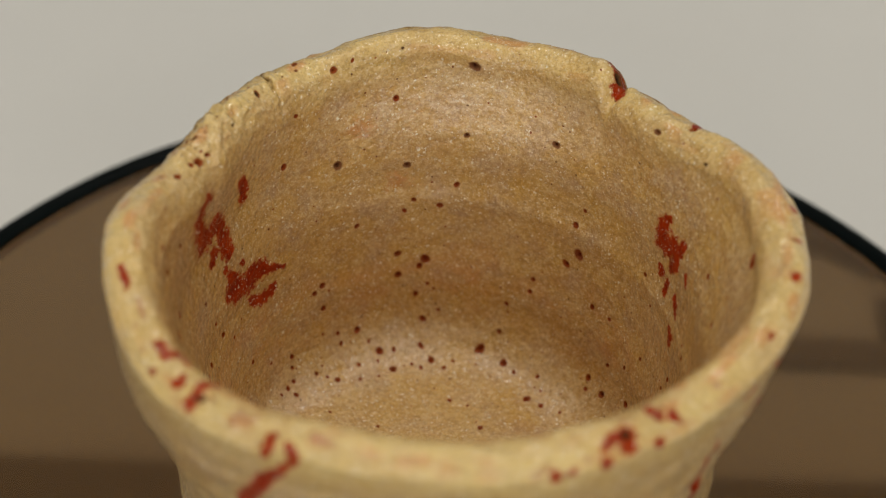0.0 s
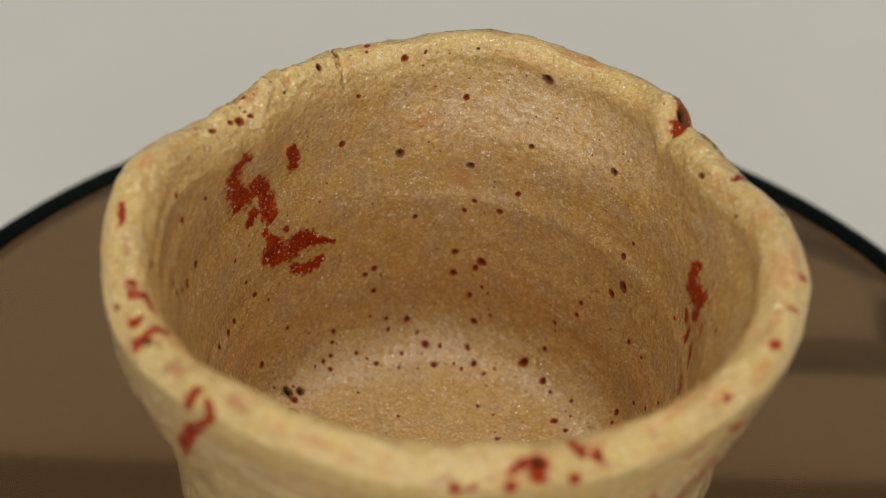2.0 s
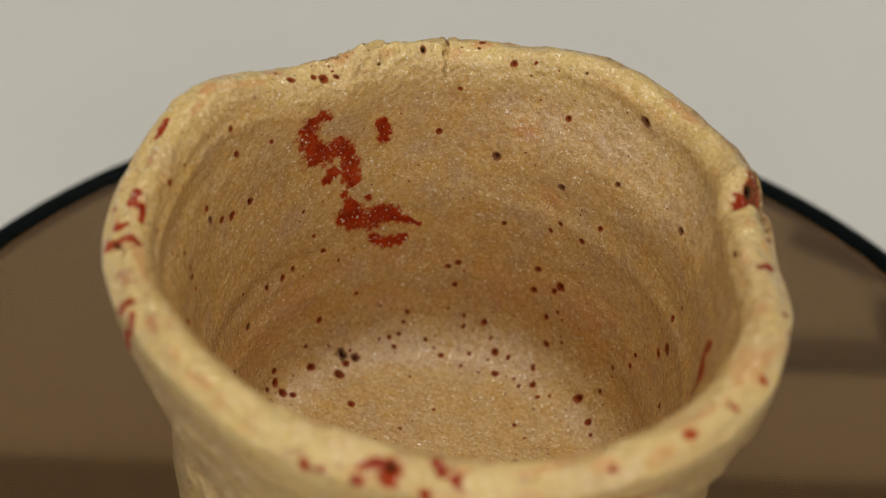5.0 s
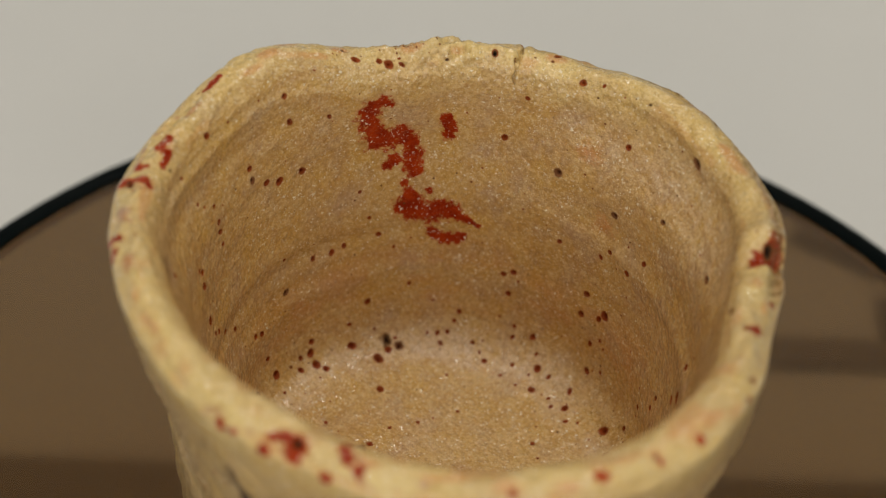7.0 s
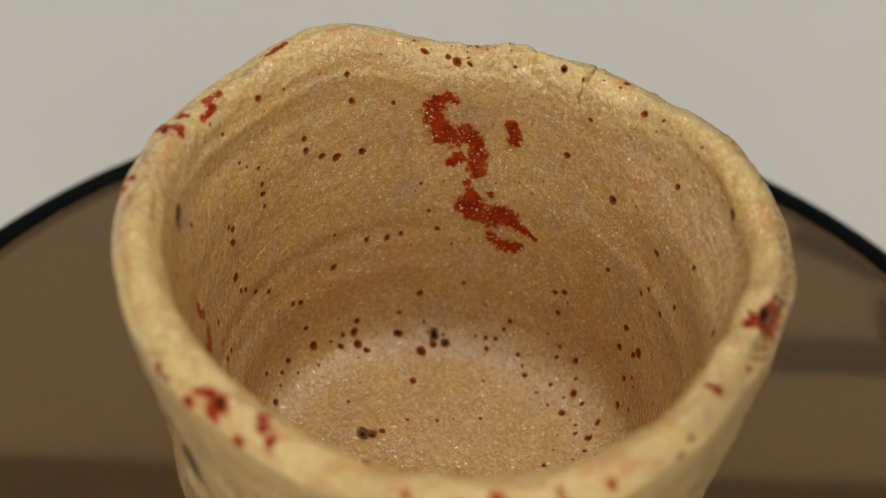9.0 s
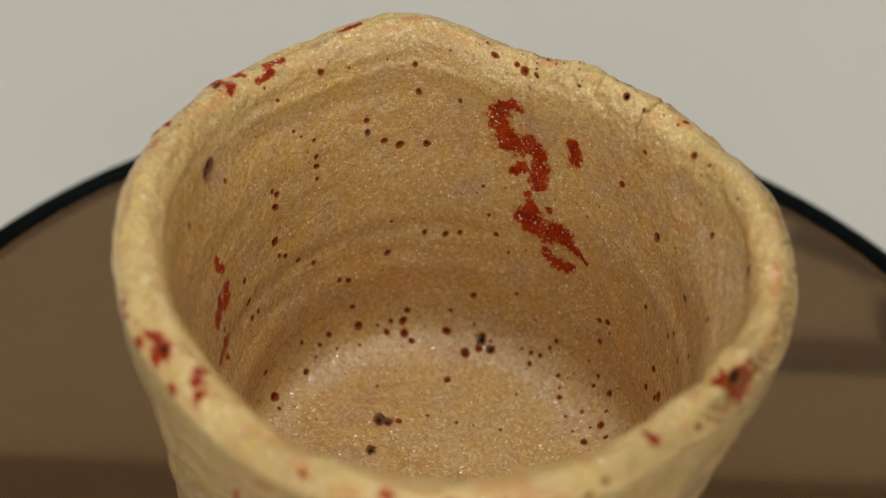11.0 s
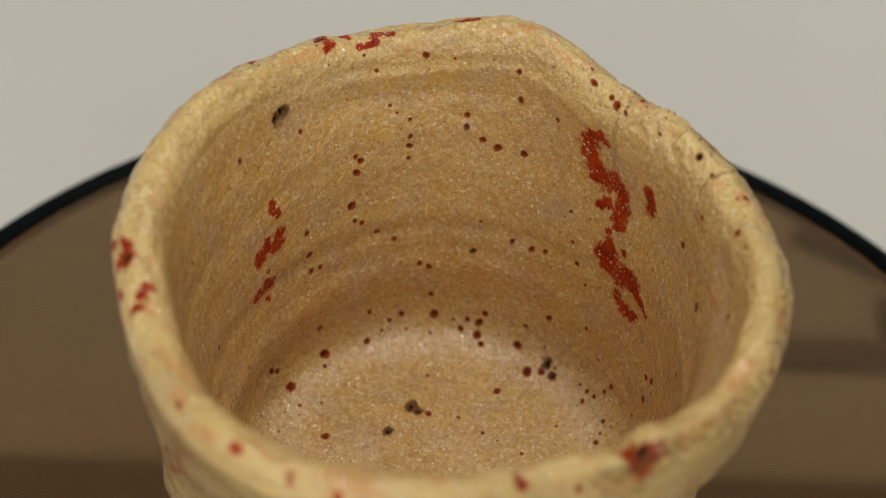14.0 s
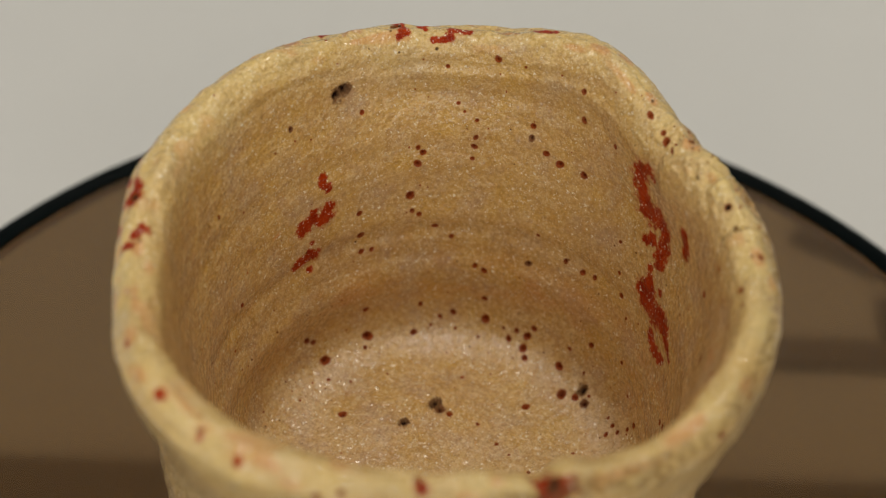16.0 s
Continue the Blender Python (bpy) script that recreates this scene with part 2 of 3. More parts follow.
def knots(phi):
    """The knots of the cup's section at each angle: from the middle of the inside floor, up the
    wall, over the rim and down the outside to the foot. Shape: angles, knots, (r, z)."""
    rc, zc = harmonics(RIM_R, phi), harmonics(RIM_Z, phi)
    zc = zc - 0.010 * bump(phi, 53.6, 1.5) + 0.006 * bump(phi, 58.6, 2.6) - 0.003 * bump(phi, 50.5, 3.0)
    zc = zc - 0.004 * bump(phi, 130.5, 0.5)
    d = (np.degrees(phi) - 157 + 180) % 360 - 180
    rc = rc + 0.003 * (np.tanh(d / 1.5) - np.tanh(d / 8))
    zc = zc + 0.0035 * bump(phi, 149, 5.5)
    rho = np.full_like(phi, 0.019)
    pinch = 0.011 * bump(phi, 255, 38)
    swell = 0.5 + 0.5 * np.cos(phi - 0.2)
    one = np.ones_like(phi)
    wall = [(0.0, -1.2400), (0.045, -1.2395), (0.085, -1.2415), (0.118, -1.2435), (0.142, -1.2405), (0.157, -1.2290),
            (0.1665, -1.208), (0.174, -1.180), (0.1825, -1.150), (0.190, -1.115), (0.196, -1.080), (0.2005, -1.045)]
    # the floor dips to one side, and its corner is rounder at the back
    dip = -0.008 * np.cos(phi - 1.31)
    grow = 0.0045 + 0.004 * bump(phi, 108, 25) + 0.003 * bump(phi, 203, 25)
    share = {0.142: 0.5, 0.157: 1.0, 0.1665: 1.0, 0.174: 0.6, 0.1825: 0.3}
    out = [np.stack([r * one - pinch * min(1, r / 0.17) ** 3 * (0.5 + 0.5 * (z > -1.2)) + grow * share.get(r, 0.0),
                     z + dip * min(1, r / 0.09) * (1.0 if z < -1.235 else 0.5 if z < -1.2 else 0.0)], 1) for r, z in wall]
    mid = 0.5 * (0.2035 - pinch) + 0.5 * (rc - rho * 1.12)
    out.append(np.stack([mid, 0.5 * (-1.025) + 0.5 * (zc - 0.028)], 1))
    for deg in (180, 150, 120, 90, 60, 30, 0):
        a = math.radians(deg)
        sag = 0.55 * (1 - math.sin(a)) if deg > 90 else 0.0
        out.append(np.stack([rc + rho * math.cos(a), zc + rho * (math.sin(a) - sag)], 1))
    lip = rc + rho
    body = 0.2185 + 0.005 * np.cos(phi - 5.85) - 0.006 * bump(phi, 262, 15) + 0.004 * bump(phi, 322, 15)
    shift = 0.02 * bump(phi, 255, 30) - 0.035 * bump(phi, 193, 28) - 0.03 * bump(phi, 32, 24) + 0.015 * bump(phi, 345, 14)
    for g, z in ((0.86, -1.005), (0.54, -1.045), (0.20, -1.085), (0.04, -1.112), (0.0, -1.15), (-0.05, -1.2), (-0.2, -1.25),
                 (-0.45, -1.285)):
        zz = z + shift * (z > -1.16) * (z < -1.0) * (0.6 if z > -1.01 else 1) + (zc + 0.966) * max(0, 1 - (-0.966 - z) / 0.15)
        out.append(np.stack([body + (lip - body) * g, zz], 1))
    return np.stack(out, 1)


def surface(nu, steps):
    """Points of the whole cup (rows along the section, columns round it), with the way along the section."""
    phi = np.arange(nu) / nu * TAU
    K = knots(phi)
    P = np.concatenate([2 * K[:, :1] - K[:, 1:2], K, 2 * K[:, -1:] - K[:, -2:-1]], 1)
    rows = []
    for s in range(K.shape[1] - 1):
        p0, p1, p2, p3 = (P[:, s + k] for k in range(4))
        for i in range(steps[s]):
            t = i / steps[s]
            rows.append(0.5 * (2 * p1 + (p2 - p0) * t + (2 * p0 - 5 * p1 + 4 * p2 - p3) * t * t + (3 * p1 - p0 - 3 * p2 + p3) * t ** 3))
    rows.append(K[:, -1])
    A = np.stack(rows)
    way = np.concatenate([[0], np.cumsum(np.linalg.norm(np.diff(A.mean(1), axis=0), axis=1))])
    way -= 0.0037 * np.clip((way - 0.12) / 0.06, 0, 1)
    return phi, A[:, :, 0], A[:, :, 1], way


STEPS = [6, 10, 22, 28, 28, 26, 30, 34, 36, 38, 38, 38, 36, 24, 16, 14, 14, 14, 14, 14, 20, 24, 22, 14, 12, 14, 12, 8]

# Marks on the glaze: degrees round the cup, thousandths of a unit along the section from the middle of the floor,
# size in ten-thousandths. A stroke is a row of such points, joined.
FLOOR_PORES = [  # red-brown pinholes, from the floor up to the lip
    (163.2, 62, 24), (209.5, 66, 43), (186.5, 66, 25), (150.5, 66, 12), (59.3, 70, 37), (64.5, 74, 12), (133.8, 77, 25), (74.5, 90, 19), (85.0, 93, 31),
    (187.2, 93, 12), (270.8, 105, 48), (93.3, 107, 13), (174.0, 111, 44), (207.0, 112, 25), (143.0, 120, 19), (240.0, 121, 12), (52.0, 124, 44), (196.0, 124, 13),
    (45.5, 126, 31),
]
RING_PORES = [
    (134.2, 128, 12), (255.5, 128, 18), (115.0, 130, 19), (89.0, 131, 25), (98.0, 131, 25), (108.7, 133, 38), (122.2, 133, 19), (38.2, 133, 19), (101.2, 135, 19),
    (93.8, 138, 38), (85.8, 138, 19), (50.3, 138, 19), (129.8, 141, 31), (261.8, 141, 24), (63.0, 142, 25), (168.8, 142, 57), (113.0, 143, 19), (120.0, 145, 25),
    (67.8, 146, 44),
]
CORNER_PORES = [
    (54.5, 147, 25), (132.3, 147, 19), (164.2, 148, 44), (106.5, 149, 26), (111.5, 150, 38), (97.2, 150, 32), (187.5, 150, 38), (146.0, 151, 25), (77.0, 152, 51),
    (135.2, 154, 25), (243.5, 154, 25), (204.8, 155, 19), (189.5, 157, 51), (161.0, 157, 19), (226.2, 158, 38), (114.0, 159, 19), (147.0, 159, 25), (150.3, 159, 18),
    (258.2, 159, 61),
]
FOOT_WALL_PORES = [
    (175.7, 159, 45), (143.8, 160, 25), (212.5, 160, 19), (195.0, 160, 32), (37.2, 161, 25), (220.5, 163, 19), (241.5, 164, 56), (123.0, 165, 25), (197.5, 167, 19),
    (31.2, 168, 43), (189.5, 168, 45), (167.2, 168, 19), (72.0, 169, 32), (193.2, 169, 32), (38.5, 170, 37), (217.5, 170, 25), (141.8, 170, 25), (96.2, 171, 38),
    (116.8, 171, 38),
]
LOW_WALL_PORES = [
    (203.5, 171, 51), (213.5, 174, 32), (123.2, 175, 25), (188.0, 177, 38), (174.8, 178, 25), (140.5, 179, 31), (259.8, 179, 37), (91.5, 180, 25), (128.2, 181, 19),
    (223.5, 183, 31), (20.8, 184, 36), (261.8, 184, 36), (148.5, 189, 19), (240.8, 190, 37), (204.5, 192, 32), (33.5, 195, 24), (98.2, 196, 32), (168.2, 196, 38),
    (71.0, 197, 25),
]
MIDDLE_PORES = [
    (93.0, 201, 19), (126.5, 205, 37), (94.8, 206, 25), (155.5, 208, 25), (26.8, 209, 24), (64.5, 216, 31), (103.2, 217, 43), (124.0, 220, 19), (128.5, 224, 30),
    (97.0, 225, 36), (205.2, 226, 36), (125.7, 228, 37), (64.2, 229, 31), (208, 230, 31), (22.2, 232, 24), (95.5, 232, 58), (44.5, 233, 31), (38.0, 234, 24),
    (103.0, 240, 42),
]
HIGH_WALL_PORES = [
    (8.5, 243, 23), (289.8, 245, 18), (159.5, 248, 19), (7.5, 257, 29), (237.7, 257, 31), (240.8, 258, 31), (177, 258, 35), (55.5, 259, 44), (215, 259, 32),
    (182.7, 260, 31), (173.2, 260, 31), (163.5, 263, 31), (35.5, 265, 12), (219.5, 270, 32), (52.5, 274, 57), (240.5, 275, 43), (191.5, 275, 24), (282.5, 277, 29),
    (114.0, 278, 30),
]
UNDER_RIM_PORES = [
    (25.7, 283, 18), (165.8, 283, 25), (223.8, 285, 33), (101.0, 286, 30), (225.8, 289, 31), (91.7, 290, 41), (3.7, 296, 28), (98.5, 297, 28), (240.5, 298, 30),
    (6.5, 301, 17), (55, 301, 39), (30.8, 303, 23), (226.2, 305, 57), (87.5, 311, 31), (167.8, 312, 24), (53.5, 318, 26), (224.2, 337, 43), (210.5, 340, 29),
    (222.8, 347, 39),
]
RIM_PORES = [
    (182.2, 351, 42), (210.2, 352, 34), (188.8, 352, 41), (224, 352, 28), (192.5, 358, 35), (210.0, 361, 29), (356.5, 362, 27), (131.8, 366, 41), (9.2, 369, 27),
    (282.7, 370, 22), (210.0, 377, 23), (196.5, 378, 35), (213.0, 384, 17), (237.5, 390, 25), (214.5, 391, 22), (174.5, 394, 29), (184.2, 396, 35), (102.0, 398, 34),
    (185.0, 419, 34),
]
LIP_PORES = [
    (127.2, 419, 29), (359.2, 420, 50), (217.2, 424, 25), (199.8, 428, 17), (206.2, 434, 38), (115.8, 444, 38), (159.8, 446, 46), (156.8, 446, 25), (161.8, 449, 35),
    (167, 450, 39), (33.5, 458, 39), (123.2, 461, 30), (359, 466, 30), (22.5, 474, 33), (92.5, 477, 28), (84.2, 479, 38), (19.2, 480, 38),
]
DARK_PORES = [  # near-black pits
    (84.8, 430, 57), (85.5, 362, 34), (64, 371, 43), (117.5, 344, 57), (100, 332, 43), (39.5, 442, 36), (196.5, 368, 37), (193, 243, 39), (164.2, 156, 76), (160.2, 150, 51), (273, 568, 36), (228, 465, 48),
    (243.5, 408, 92), (241.7, 411, 83), (256.5, 394, 32), (220, 77, 84), (216.5, 70, 59), (247.2, 62, 68),
]
RED_RUN_HIGH = [  # upper part of the long iron-red run inside
    [(159.8, 407, 28), (161.8, 412, 42), (163.8, 406, 47), (165.2, 393, 56), (164.0, 378, 57), (162.2, 362, 72), (160.8, 365, 71)],
    [(160.0, 361, 72), (157.2, 371, 48), (155.8, 363, 57), (154.5, 351, 38), (153.5, 357, 24)],
    [(154.0, 341, 63), (154.2, 332, 48), (153.8, 325, 39), (152.5, 326, 29)],
    [(158.2, 339, 34), (159.2, 335, 29), (160.5, 333, 29)],
    [(156.5, 314, 24)],
    [(145.8, 384, 28), (145.2, 372, 38), (145.2, 361, 33)],
]
RED_RUN_LOW = [  # its lower part
    [(154.8, 302, 44), (154.8, 292, 69), (156.2, 289, 59)],
    [(154.0, 287, 69), (150.3, 281, 59), (146.5, 285, 64), (144.0, 284, 49), (142.5, 279, 30), (139.5, 275, 20), (136.8, 270, 15)],
    [(149.0, 262, 30), (148.0, 257, 35), (145.0, 254, 40), (141.0, 256, 30)],
    [(149.8, 305, 20)],
]
RED_DAB = [  # a shorter dab that trickles down
    [(29.2, 369, 27), (29.8, 356, 46), (29.2, 345, 46), (26.5, 349, 68), (23.0, 351, 59), (21.5, 358, 36)],
    [(23.0, 351, 54), (22.2, 342, 45), (23.0, 333, 27)],
    [(26.0, 322, 28), (26.0, 318, 23)],
    [(22.8, 318, 23), (22.5, 307, 18)],
    [(16.5, 345, 18), (15.0, 338, 14)],
    [(17.8, 315, 23), (16.5, 310, 18), (14.5, 304, 9)],
    [(15.5, 291, 14), (13.0, 286, 32), (13.2, 280, 23)],
]
RED_SPLIT = [  # a dab in two halves
    [(249.8, 347, 24), (249.8, 340, 28), (248.8, 335, 24)],
    [(248.8, 317, 29), (249.8, 311, 48), (251.7, 307, 43)],
    [(253.3, 311, 29), (255.2, 310, 38), (257.3, 307, 43), (258.2, 303, 29)],
    [(254.0, 317, 24)],
    [(255.5, 288, 14)],
    [(254.8, 274, 34), (257.3, 276, 39), (260.0, 274, 34), (262.0, 271, 19)],
    [(257.3, 262, 19)],
]
LIP_STROKES = [  # red brush marks on the lip
    [(195.5, 460, 20), (198.0, 458, 24), (199.8, 458, 16)],
    [(213.2, 453, 31), (216.5, 453, 35), (217.0, 444, 31), (220.5, 443, 23)],
    [(217.2, 469, 27)],
    [(222.5, 463, 34), (222.0, 456, 31)],
    [(227.2, 468, 42), (226.5, 458, 34), (226.5, 449, 38), (227.5, 446, 34)],
    [(242.5, 480, 30), (242.8, 471, 33), (242.8, 466, 30)],
    [(246.0, 470, 26), (247.2, 475, 29), (247.2, 480, 33)],
]
LIP_DABS = [  # small red dabs on the lip
    [(288.5, 479, 37)],
    [(291.2, 477, 29)],
    [(297.0, 477, 33)],
    [(297.8, 466, 30), (300.2, 461, 34)],
    [(301.8, 463, 60), (302.0, 471, 45)],
    [(309.5, 453, 42), (310.3, 459, 30)],
    [(312.5, 463, 38)],
    [(307.8, 476, 30)],
    [(359.5, 419, 42)],
    [(349.8, 462, 37)],
    [(359.5, 466, 21)],
    [(6.8, 468, 30)],
    [(336.5, 466, 28)],
]
NOTCH_REDS = [  # red round the notch in the lip
    [(53.7, 452, 54), (53.5, 464, 31)],
    [(56.5, 466, 61), (55.3, 465, 69)],
    [(34.2, 460, 41)],
    [(43.2, 471, 26)],
]
OUTER_STROKES = [  # red strokes outside
    [(246.8, 485, 29), (245.5, 492, 33), (242.5, 513, 49), (239.8, 534, 53), (235.0, 570, 55)],
    [(323.2, 526, 16), (322.2, 544, 24), (322.0, 568, 32), (323.0, 599, 41), (323.2, 612, 46)],
    [(331.2, 497, 16), (328.0, 497, 16)],
]
OUTER_FORK = [  # a forked stroke outside
    [(336.8, 500, 30), (340.2, 510, 34), (344.8, 507, 26)],
    [(335.0, 536, 35), (330.8, 583, 48)],
]
WASHES = [  # faint brownish red washes
    [(235.0, 470, 30), (235.5, 462, 26), (237.7, 466, 26), (238.8, 460, 22)],
    [(249.8, 465, 40), (253.0, 468, 26)],
    [(202.8, 457, 20), (206.8, 458, 20)],
    [(212.8, 470, 19)],
    [(287.2, 475, 33), (285.2, 480, 29)],
    [(294.0, 475, 29)],
    [(313.5, 473, 31)],
    [(323.2, 466, 35)],
    [(207.5, 466, 24)],
]
MAROONS = [  # dark maroon stroke outside
    [(288.5, 526, 16), (290.2, 540, 23), (291.0, 559, 43), (291.5, 576, 60), (291.2, 594, 76)],
]
ORANGES = [  # orange spots on the lip
    [(335.5, 466, 34)],
    [(343.2, 474, 26)],
    [(350.2, 463, 36)],
    [(358.8, 466, 33)],
    [(324.0, 476, 23)],
    [(319.2, 474, 23)],
    [(70.2, 461, 23)],
]
BLUSHES = [  # orange blush
    (250, 465, 62), (237, 468, 60), (258.8, 469, 58), (265, 469, 58), (271.2, 471, 58), (277.5, 468, 51), (296.7, 473, 48), (6.8, 465, 85),
    (336.5, 466, 59), (110.8, 378, 95), (102.2, 316, 87), (6.5, 465, 75), (349.5, 463, 61), (335.8, 464, 56), (342.2, 473, 37), (359, 465, 54),
    (358.8, 463, 45), (6.2, 465, 81), (334.8, 467, 59), (265.8, 313, 33), (349.8, 465, 51), (335.2, 463, 54), (5.7, 465, 81),
]


def grid_mesh(name, X, Y, Z):
    """One sheet from rows and closed columns of points."""
    nv, nu = X.shape
    me = bpy.data.meshes.new(name)
    i, j = np.meshgrid(np.arange(nv - 1), np.arange(nu), indexing="ij")
    k = (j + 1) % nu
    quads = np.stack([i * nu + j, i * nu + k, (i + 1) * nu + k, (i + 1) * nu + j], -1).reshape(-1, 4)
    me.vertices.add(nv * nu)
    me.vertices.foreach_set("co", np.stack([X, Y, Z], -1).astype(np.float32).ravel())
    me.loops.add(quads.size)
    me.loops.foreach_set("vertex_index", quads.astype(np.int32).ravel())
    me.polygons.add(len(quads))
    me.polygons.foreach_set("loop_start", np.arange(len(quads), dtype=np.int32) * 4)
    me.polygons.foreach_set("use_smooth", np.ones(len(quads), bool))
    me.update(calc_edges=True)
    return me


def nearby(phi, R, way, deg, w, reach):
    """Rows and columns round a mark, with the distances to it round and along the section."""
    i = np.where(np.abs(way - w) < reach)[0]
    if not len(i):
        return None
    r0 = max(np.interp(w, way, R.mean(1)), 0.02)
    d = (np.degrees(phi) - deg + 180) % 360 - 180
    j = np.where(np.abs(np.radians(d)) * r0 < reach * 1.3)[0]
    ix = np.ix_(i, j)
    return ix, np.radians(d[j])[None, :] * R[ix], (way[i] - w)[:, None] + 0 * R[ix]


def soft(x):
    x = np.clip(x, 0, 1)
    return x * x * (3 - 2 * x)


def strokes(groups, phi, R, way, swell=1.0):
    """How deep inside a stroke each point lies: 1 on its middle line, 0.5 on its edge, falling on outside."""
    field = np.zeros_like(R)
    for row in (row for group in groups for row in group):
        for (a0, w0, s0), (a1, w1, s1) in zip(row, row[1:] or row):
            steps = 1 + int(max(abs(a1 - a0) * 3, abs(w1 - w0)) / max(1.0, min(s0, s1) * 0.06))
            for k in range(steps + 1):
                t = k / steps
                size = (s0 + (s1 - s0) * t) / 1e4 * swell
                hit = nearby(phi, R, way, a0 + (a1 - a0) * t, (w0 + (w1 - w0) * t) / 1e3, size * 2)
                if hit:
                    ix, x, y = hit
                    field[ix] = np.maximum(field[ix], 1 - 0.5 * np.hypot(x, y) / size)
    return field


def marks(phi, R, way):
    """Fields that the glaze reads: pinholes, how black they are, solid red strokes, faint washes, orange blush with the
    low wall's shade, burnt specks; and the depth of the pits.
    """
    pit, black, blush_shade, burnt, dent = (np.zeros_like(R) for _ in range(5))
    u = (phi / TAU)[None, :] + 0 * R
    v = (way / way[-1])[:, None] + 0 * R
    ragged = 0.8 * lattice(u, v, 720, 480, 20) + 0.8 * lattice(u, v, 420, 300, 21) + 0.6 * lattice(u, v, 150, 110, 22)
    rng = random.Random(5)
    listed = (FLOOR_PORES, RING_PORES, CORNER_PORES, FOOT_WALL_PORES, LOW_WALL_PORES, MIDDLE_PORES, HIGH_WALL_PORES, UNDER_RIM_PORES, RIM_PORES, LIP_PORES)
    pores = [(a, w, s, rng.choice((0.0, 0.0, 0.15))) for group in listed for a, w, s in group]
    pores += [(a, w, s * 0.9, 0.95) if s > 60 else (a, w, s, 0.7) for a, w, s in DARK_PORES]
    for _ in range(620):
        w = rng.choice((rng.gauss(170, 34), rng.uniform(20, 450), rng.uniform(220, 450)))
        if w > 15:
            pores.append((rng.uniform(0, 360), w, rng.uniform(5, 14), rng.choice((0.0, 0.0, 0.5, 0.9))))
    for _ in range(60):
        pores.append((rng.gauss(146, 16), rng.uniform(448, 485), rng.uniform(7, 18), rng.choice((0.0, 0.0, 0.6))))
    for _ in range(160):
        pores.append((rng.uniform(0, 360), rng.uniform(430, 700), rng.uniform(8, 22), rng.choice((0.0, 0.0, 1.0))))
    for a, w, s, soot in pores:
        size, w = s / 1.42e4, w / 1e3
        hit = nearby(phi, R, way, a, w, size * 2.6)
        if hit is None:
            continue
        ix, x, y = hit
        lean, long = rng.uniform(0, 3.14), rng.uniform(1.0, 1.35)
        c, sn = math.cos(lean), math.sin(lean)
        d = np.hypot((x * c + y * sn) / long, (y * c - x * sn)) / size + (0.22 + 0.35 * (soot > 0.9)) * ragged[ix]
        f = np.clip(1 - 0.5 * d, 0, 1)
        black[ix] = np.where(f > pit[ix], soot, black[ix])
        pit[ix] = np.maximum(pit[ix], f * min(1.0, 0.82 + s / 150))
        dent[ix] = np.maximum(dent[ix], soft((1.05 - d) / 0.9) * size * 0.6) - 0.14 * size * np.exp(-((d - 1.55) / 0.4) ** 2)
    red = np.maximum(strokes((RED_RUN_HIGH, RED_RUN_LOW, RED_DAB, RED_SPLIT), phi, R, way, 1.65),
                     strokes((LIP_STROKES, LIP_DABS, NOTCH_REDS, OUTER_STROKES, OUTER_FORK), phi, R, way - 0.004, 1.25))
    wash = strokes((WASHES, MAROONS), phi, R, way, 1.3)
    maroon = strokes((MAROONS,), phi, R, way, 1.5)
    for a, w, s in BLUSHES + [p for row in ORANGES for p in row]:
        hit = nearby(phi, R, way, a, w / 1e3, s / 1e4 * 2.4)
        if hit:
            ix, x, y = hit
            d = np.hypot(x * 0.8, y) / (s / 1e4) + 0.9 * ragged[ix]
            blush_shade[ix] = np.maximum(blush_shade[ix], 0.6 * soft((1.5 - d) / 1.5))
    rim = np.exp(-((way - 0.462) / 0.02) ** 2)[:, None]
    blush_shade = np.maximum(blush_shade, 0.62 * rim * soft((lattice(u, v, 70, 90, 31) - 0.12) * 4))
    # orange-brown ring near the wall's foot, partly shade put into the colour
    low_shade = np.exp(-((way - 0.215) / 0.03) ** 2)[:, None]
    blush_shade = np.maximum(blush_shade, low_shade * np.clip(0.12 + 0.5 * lattice(u, v, 22, 30, 32) + 0.4 * lattice(u, v, 70, 80, 33), 0, 0.4))
    # fine dark specks burnt into the outer lip
    arc = soft((bump(phi, 100, 75) - 0.15) * 1.6)[None, :]
    edge = np.exp(-((way - 0.475) / 0.011) ** 2)[:, None]
    burnt = np.maximum(burnt, np.clip(1.4 * arc * edge * (0.8 + 0.9 * lattice(u, v, 60, 90, 42)), 0, 1))
    # the hairline crack that runs down from the lip
    wander = 0.0016 * np.sin(way * 160) + 0.001 * np.sin(way * 410)
    off = np.abs(np.radians((np.degrees(phi) - 130.6 + 180) % 360 - 180)[None, :] * R - wander[:, None])
    crack = soft((0.0016 - off) / 0.0014) * (np.abs(way - 0.455) < 0.024)[:, None]
    dent = np.maximum(dent, 0.0025 * crack)
    # dents in the lip, black in the middle
    for a, w, s in ((55.0, 463, 36), (302, 467, 36), (227, 467, 15), (135.8, 450, 22), (155.2, 463, 22)):
        ix, x, y = nearby(phi, R, way, a, w / 1e3, s / 1e4 * 2)
        d = np.hypot(x, y) / (s / 1e4) + 0.2 * ragged[ix]
        dent[ix] = np.maximum(dent[ix], soft((1.1 - d) / 0.8) * s / 1e4 * 1.3)
        pit[ix] = np.maximum(pit[ix], np.clip(1.2 - 0.55 * d, 0, 1))
        black[ix] = np.where(d < 0.95, 1.0, np.where(d < 1.7, 0.05, black[ix]))
